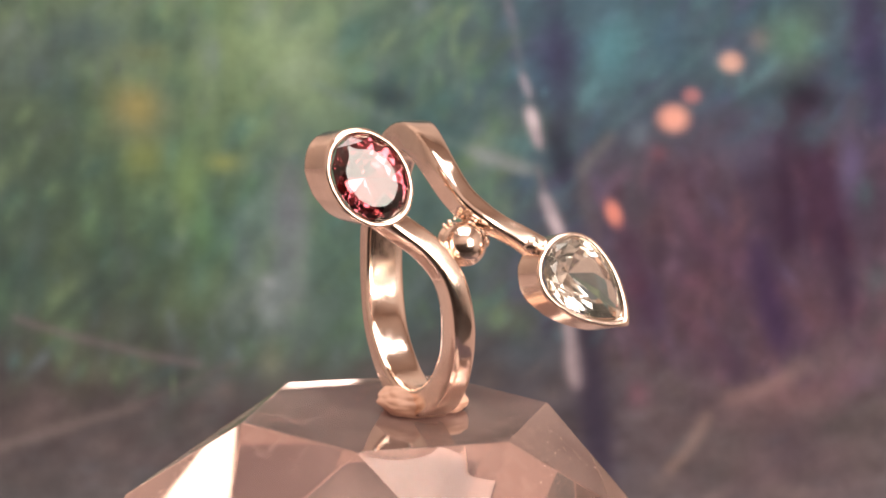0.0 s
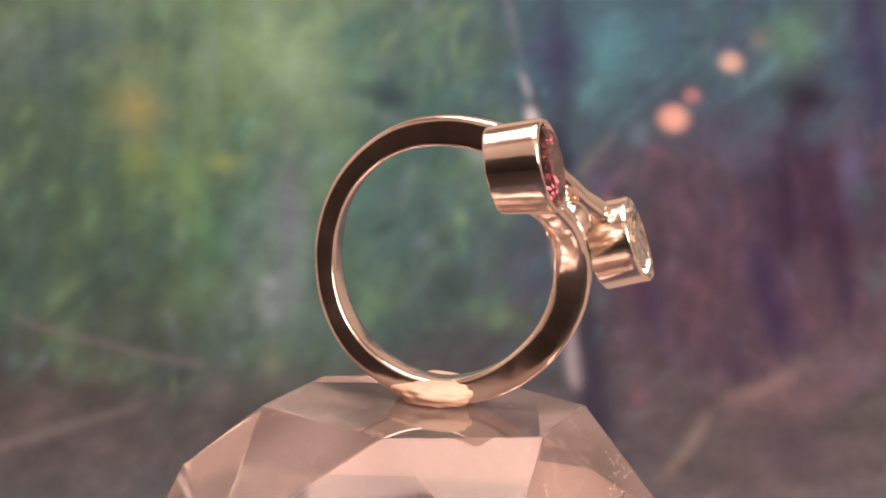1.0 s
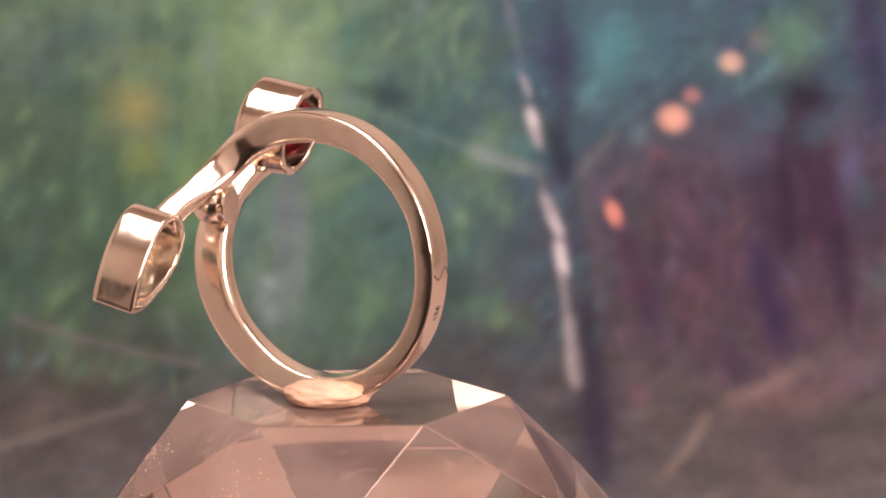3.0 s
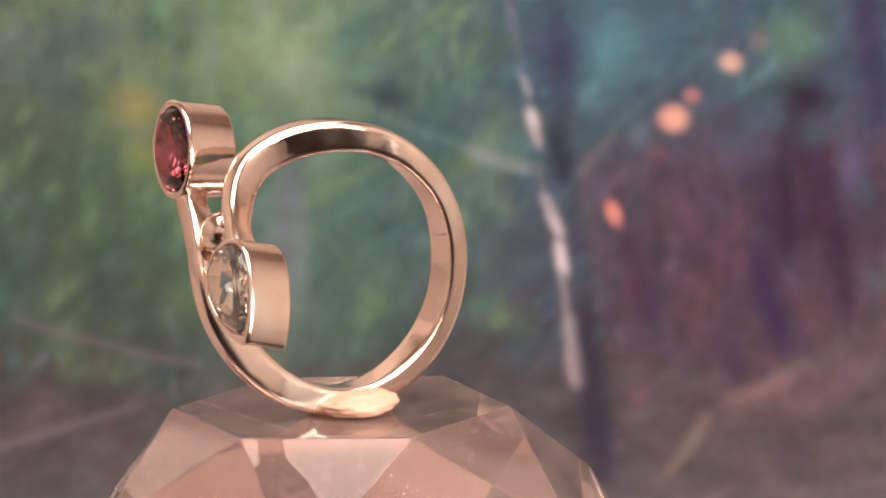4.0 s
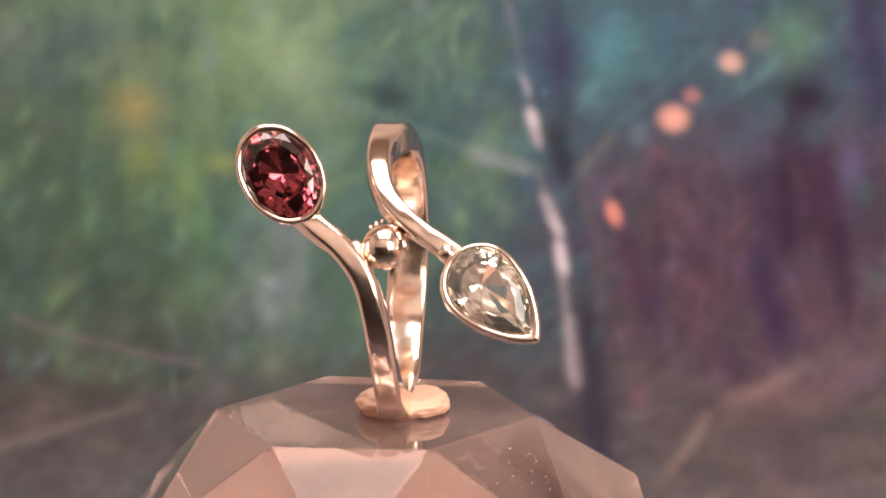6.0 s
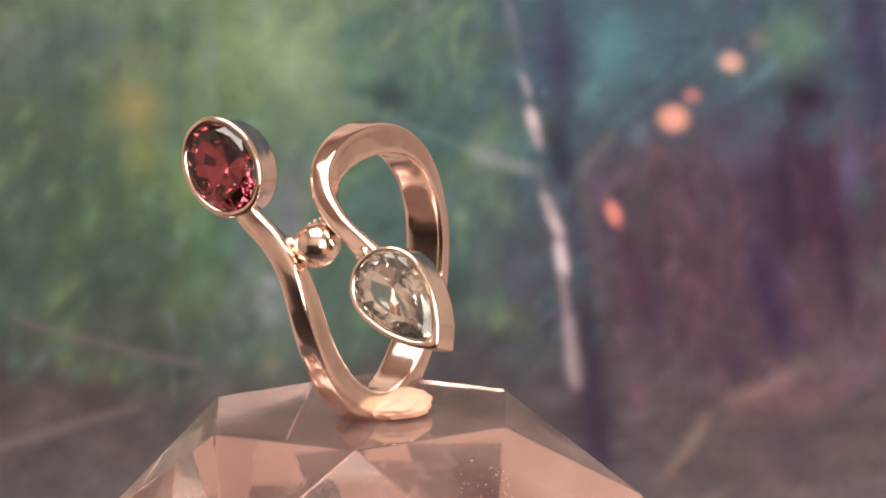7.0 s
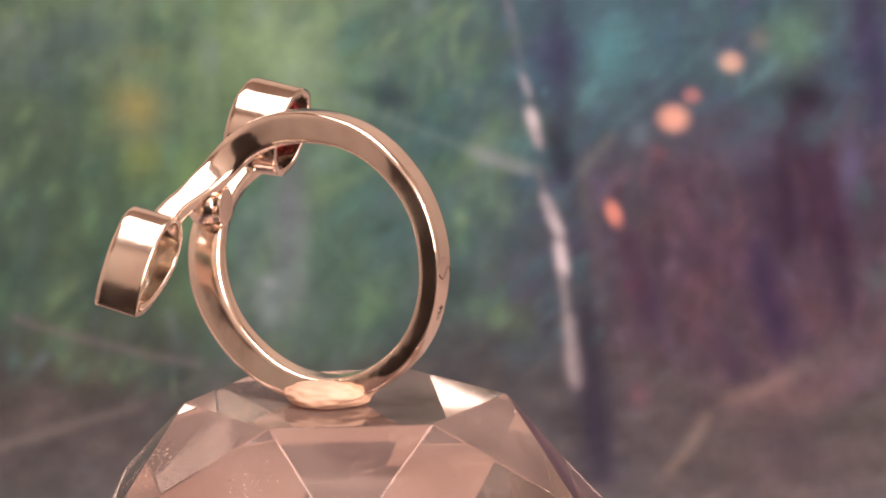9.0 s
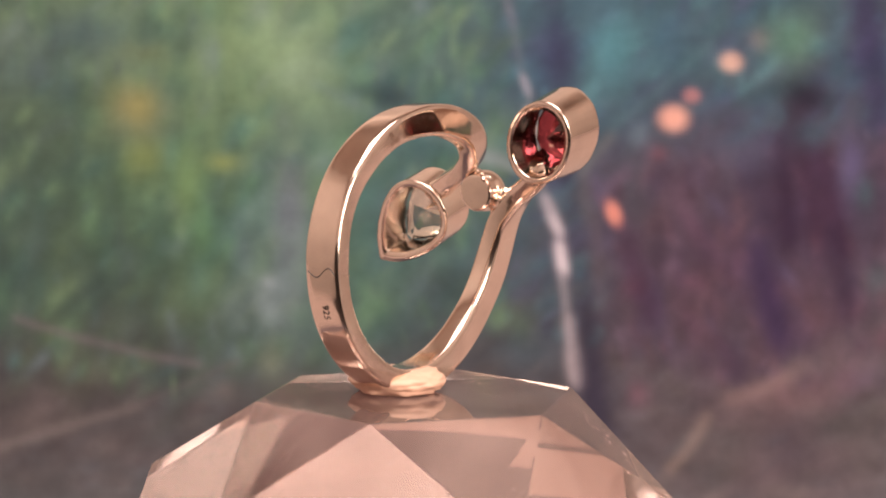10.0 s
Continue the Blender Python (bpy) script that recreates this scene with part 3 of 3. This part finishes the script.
def ring_thing():
    ring = tagged(new("ring"), "warm silver bypass ring with red and pale stones, in putty", "ring")
    band(ring)
    # oval red stone
    m = plane_of((-7.2, -14.7, 20.45), (-0.05, -0.985, 0.15), (-0.56, 0, 0.83))
    o = oval(4.05, 3.1)
    red = bezel("oval_bezel", o, 4.3, 0.92, m, ring, "polished oval collar round the red stone", (-0.45, 0, 0.15))
    gem("red_stone", o, m, GARNET, red, "deep red faceted oval stone", 2.6)
    # pear-shaped pale stone
    m = plane_of((7.58, -18.47, 13.03), (0.02, -0.97, 0.22), (-4.0, 1.66, 3.8))
    o = pear(3.0, 6.0)
    pale = bezel("pear_bezel", o, 3.5, 1.0, m, ring, "polished pear-shaped collar round the pale stone")
    gem("pale_stone", o, m, TOPAZ, pale, "pale champagne faceted pear-shaped stone", 2.2)
    # bead and solder grains between the two ends
    bm = bmesh.new()
    bmesh.ops.create_uvsphere(bm, u_segments=40, v_segments=24, radius=1.68 * MM, matrix=Matrix.Translation(Vector((0.4, -14.5, 15.0)) * MM))
    for v in bm.verts:
        v.co.y = min(v.co.y, -13.0 * MM)
    part("bead", bm, METAL, ring, "polished round bead", smooth=True)
    for x, y, z, r in ((-1.35, -14.3, 14.2, 0.75), (-1.7, -14.4, 14.9, 0.6), (-1.0, -14.3, 13.4, 0.6), (1.35, -14.9, 15.7, 0.6), (1.7, -14.9, 15.2, 0.55),
                       (1.0, -14.2, 16.3, 0.55), (-5.1, -14.2, 17.0, 0.75), (5.0, -16.4, 14.9, 0.65)):
        bm = bmesh.new()
        bmesh.ops.create_icosphere(bm, subdivisions=3, radius=r * MM, matrix=Matrix.Translation(Vector((x, y, z)) * MM))
        for v in bm.verts:
            v.co += (v.co - Vector((x, y, z)) * MM) * 0.18 * noise.noise(v.co * 1800)
        part("solder_grain", bm, METAL, ring, smooth=True)
    # flat-ended peg that carries the bead
    bm = bmesh.new()
    loft(bm, [[Vector((0.3 + k * math.cos(2 * math.pi * i / 40), y, 15.0 + k * math.sin(2 * math.pi * i / 40))) * MM for i in range(40)]
              for k, y in ((1.50, -14.0), (1.50, -13.15), (1.44, -13.02), (1.30, -12.96), (0.6, -12.94))])
    bmesh.ops.recalc_face_normals(bm, faces=bm.faces[:])
    part("peg", bm, METAL, ring, "short flat-ended peg behind the bead")
    # beaded wire over the bead
    for i in range(6):
        u = i / 7
        c = Vector((1.5 - 3.0 * u, -13.2, 17.2 - 1.5 * u + 0.2 * math.sin(math.pi * u)))
        bm = bmesh.new()
        bmesh.ops.create_icosphere(bm, subdivisions=2, radius=(0.15, 0.19, 0.17)[i % 3] * MM, matrix=Matrix.Translation(c * MM))
        part("wire_bead", bm, METAL, ring, smooth=True)
    # fine seams on the inner face
    for deg, x0, x1 in ((159, 0.4, 1.9), (104, 1.1, 3.0)):
        bm = bmesh.new()
        rows = []
        for i in range(13):
            u = i / 12
            a0 = radians(deg + 0.9 * math.sin(u * 5 + deg))
            r = spline(RADIUS, deg) - spline(DEPTH, deg) / 2 + 0.025
            o2 = Vector((0, math.sin(a0), -math.cos(a0)))
            p = HOLE + Vector((x0 + (x1 - x0) * u, r * o2.y, r * o2.z))
            rows.append([(p + o2 * 0.05 * math.cos(a) + Vector((0, -o2.z, o2.y)) * 0.06 * math.sin(a)) * MM for a in (0.0, 1.57, 3.14, 4.71)])
        loft(bm, rows)
        part("seam", bm, STAMP, ring, "fine dark wavy seam")
    # hallmark struck into the outer face
    phi = 70
    c = band_point(phi)
    out = Vector((0, math.sin(radians(phi)), -math.cos(radians(phi))))
    tang = Vector((0, -math.cos(radians(phi)), -math.sin(radians(phi))))
    cur = bpy.data.curves.new("hallmark", "FONT")
    cur.body, cur.size, cur.extrude, cur.align_x, cur.align_y = "925", 0.85 * MM, 0.012 * MM, "CENTER", "CENTER"
    cur.materials.append(STAMP)
    mark = new("hallmark", cur)
    mark.parent = ring
    m = Matrix((tang, out.cross(tang), out)).transposed().to_4x4()
    m.translation = (c + out * (spline(DEPTH, phi) / 2 + 0.005)) * MM
    mark.matrix_local = m
    tagged(mark, "small dark struck hallmark")
    # fine wavy seam across the outer face
    bm = bmesh.new()
    rows = []
    for i in range(25):
        u = i / 24
        phi = 88 + 3.0 * math.sin(u * 6.6) * (1 - 0.5 * u)
        c = band_point(88) + Vector(((u - 0.5) * 2.5, 0, 0))
        o2 = Vector((0, math.sin(radians(phi)), -math.cos(radians(phi))))
        r = spline(RADIUS, 88) + spline(DEPTH, 88) / 2 - 0.02
        p = HOLE + Vector((c.x, r * o2.y, r * o2.z))
        rows.append([(p + o2 * 0.07 * math.cos(a) + Vector((0, -o2.z, o2.y)) * 0.10 * math.sin(a)) * MM for a in (0.0, 1.57, 3.14, 4.71)])
    loft(bm, rows)
    part("seam", bm, STAMP, ring, "fine dark wavy seam")
    return ring


# turn of the crystal about its upright axis, in degrees by seconds
TURN = ((0.0, -336.4), (0.5, -313.7), (1.0, -282.6), (1.5, -242.9), (2.0, -195.7), (2.5, -153.3), (2.7, -135.9), (3.25, -96.5), (3.8, -65.2), (4.0, -57.0),
        (4.5, -35.8), (5.0, -16.5), (5.5, -1.8), (5.7, -0.3), (6.0, -0.5), (6.4, -7.6), (6.8, -16.6), (7.0, -20.8), (7.5, -32.1),
        (8.0, -46.0), (8.5, -70.2), (9.0, -109.4), (9.5, -159.7), (10.0, -214.8))

room()
reflection_panels()
window_frame()
table()
painted_board()
stand = turntable()
quartz = crystal()
lump = putty()
jewel = ring_thing()


def motions():
    for thing in (stand, quartz, lump, jewel):
        walk(thing, [(i / 10, pose(0, 0, 0, 0, 0, spline(TURN, i / 10))) for i in range(101)])


motions()
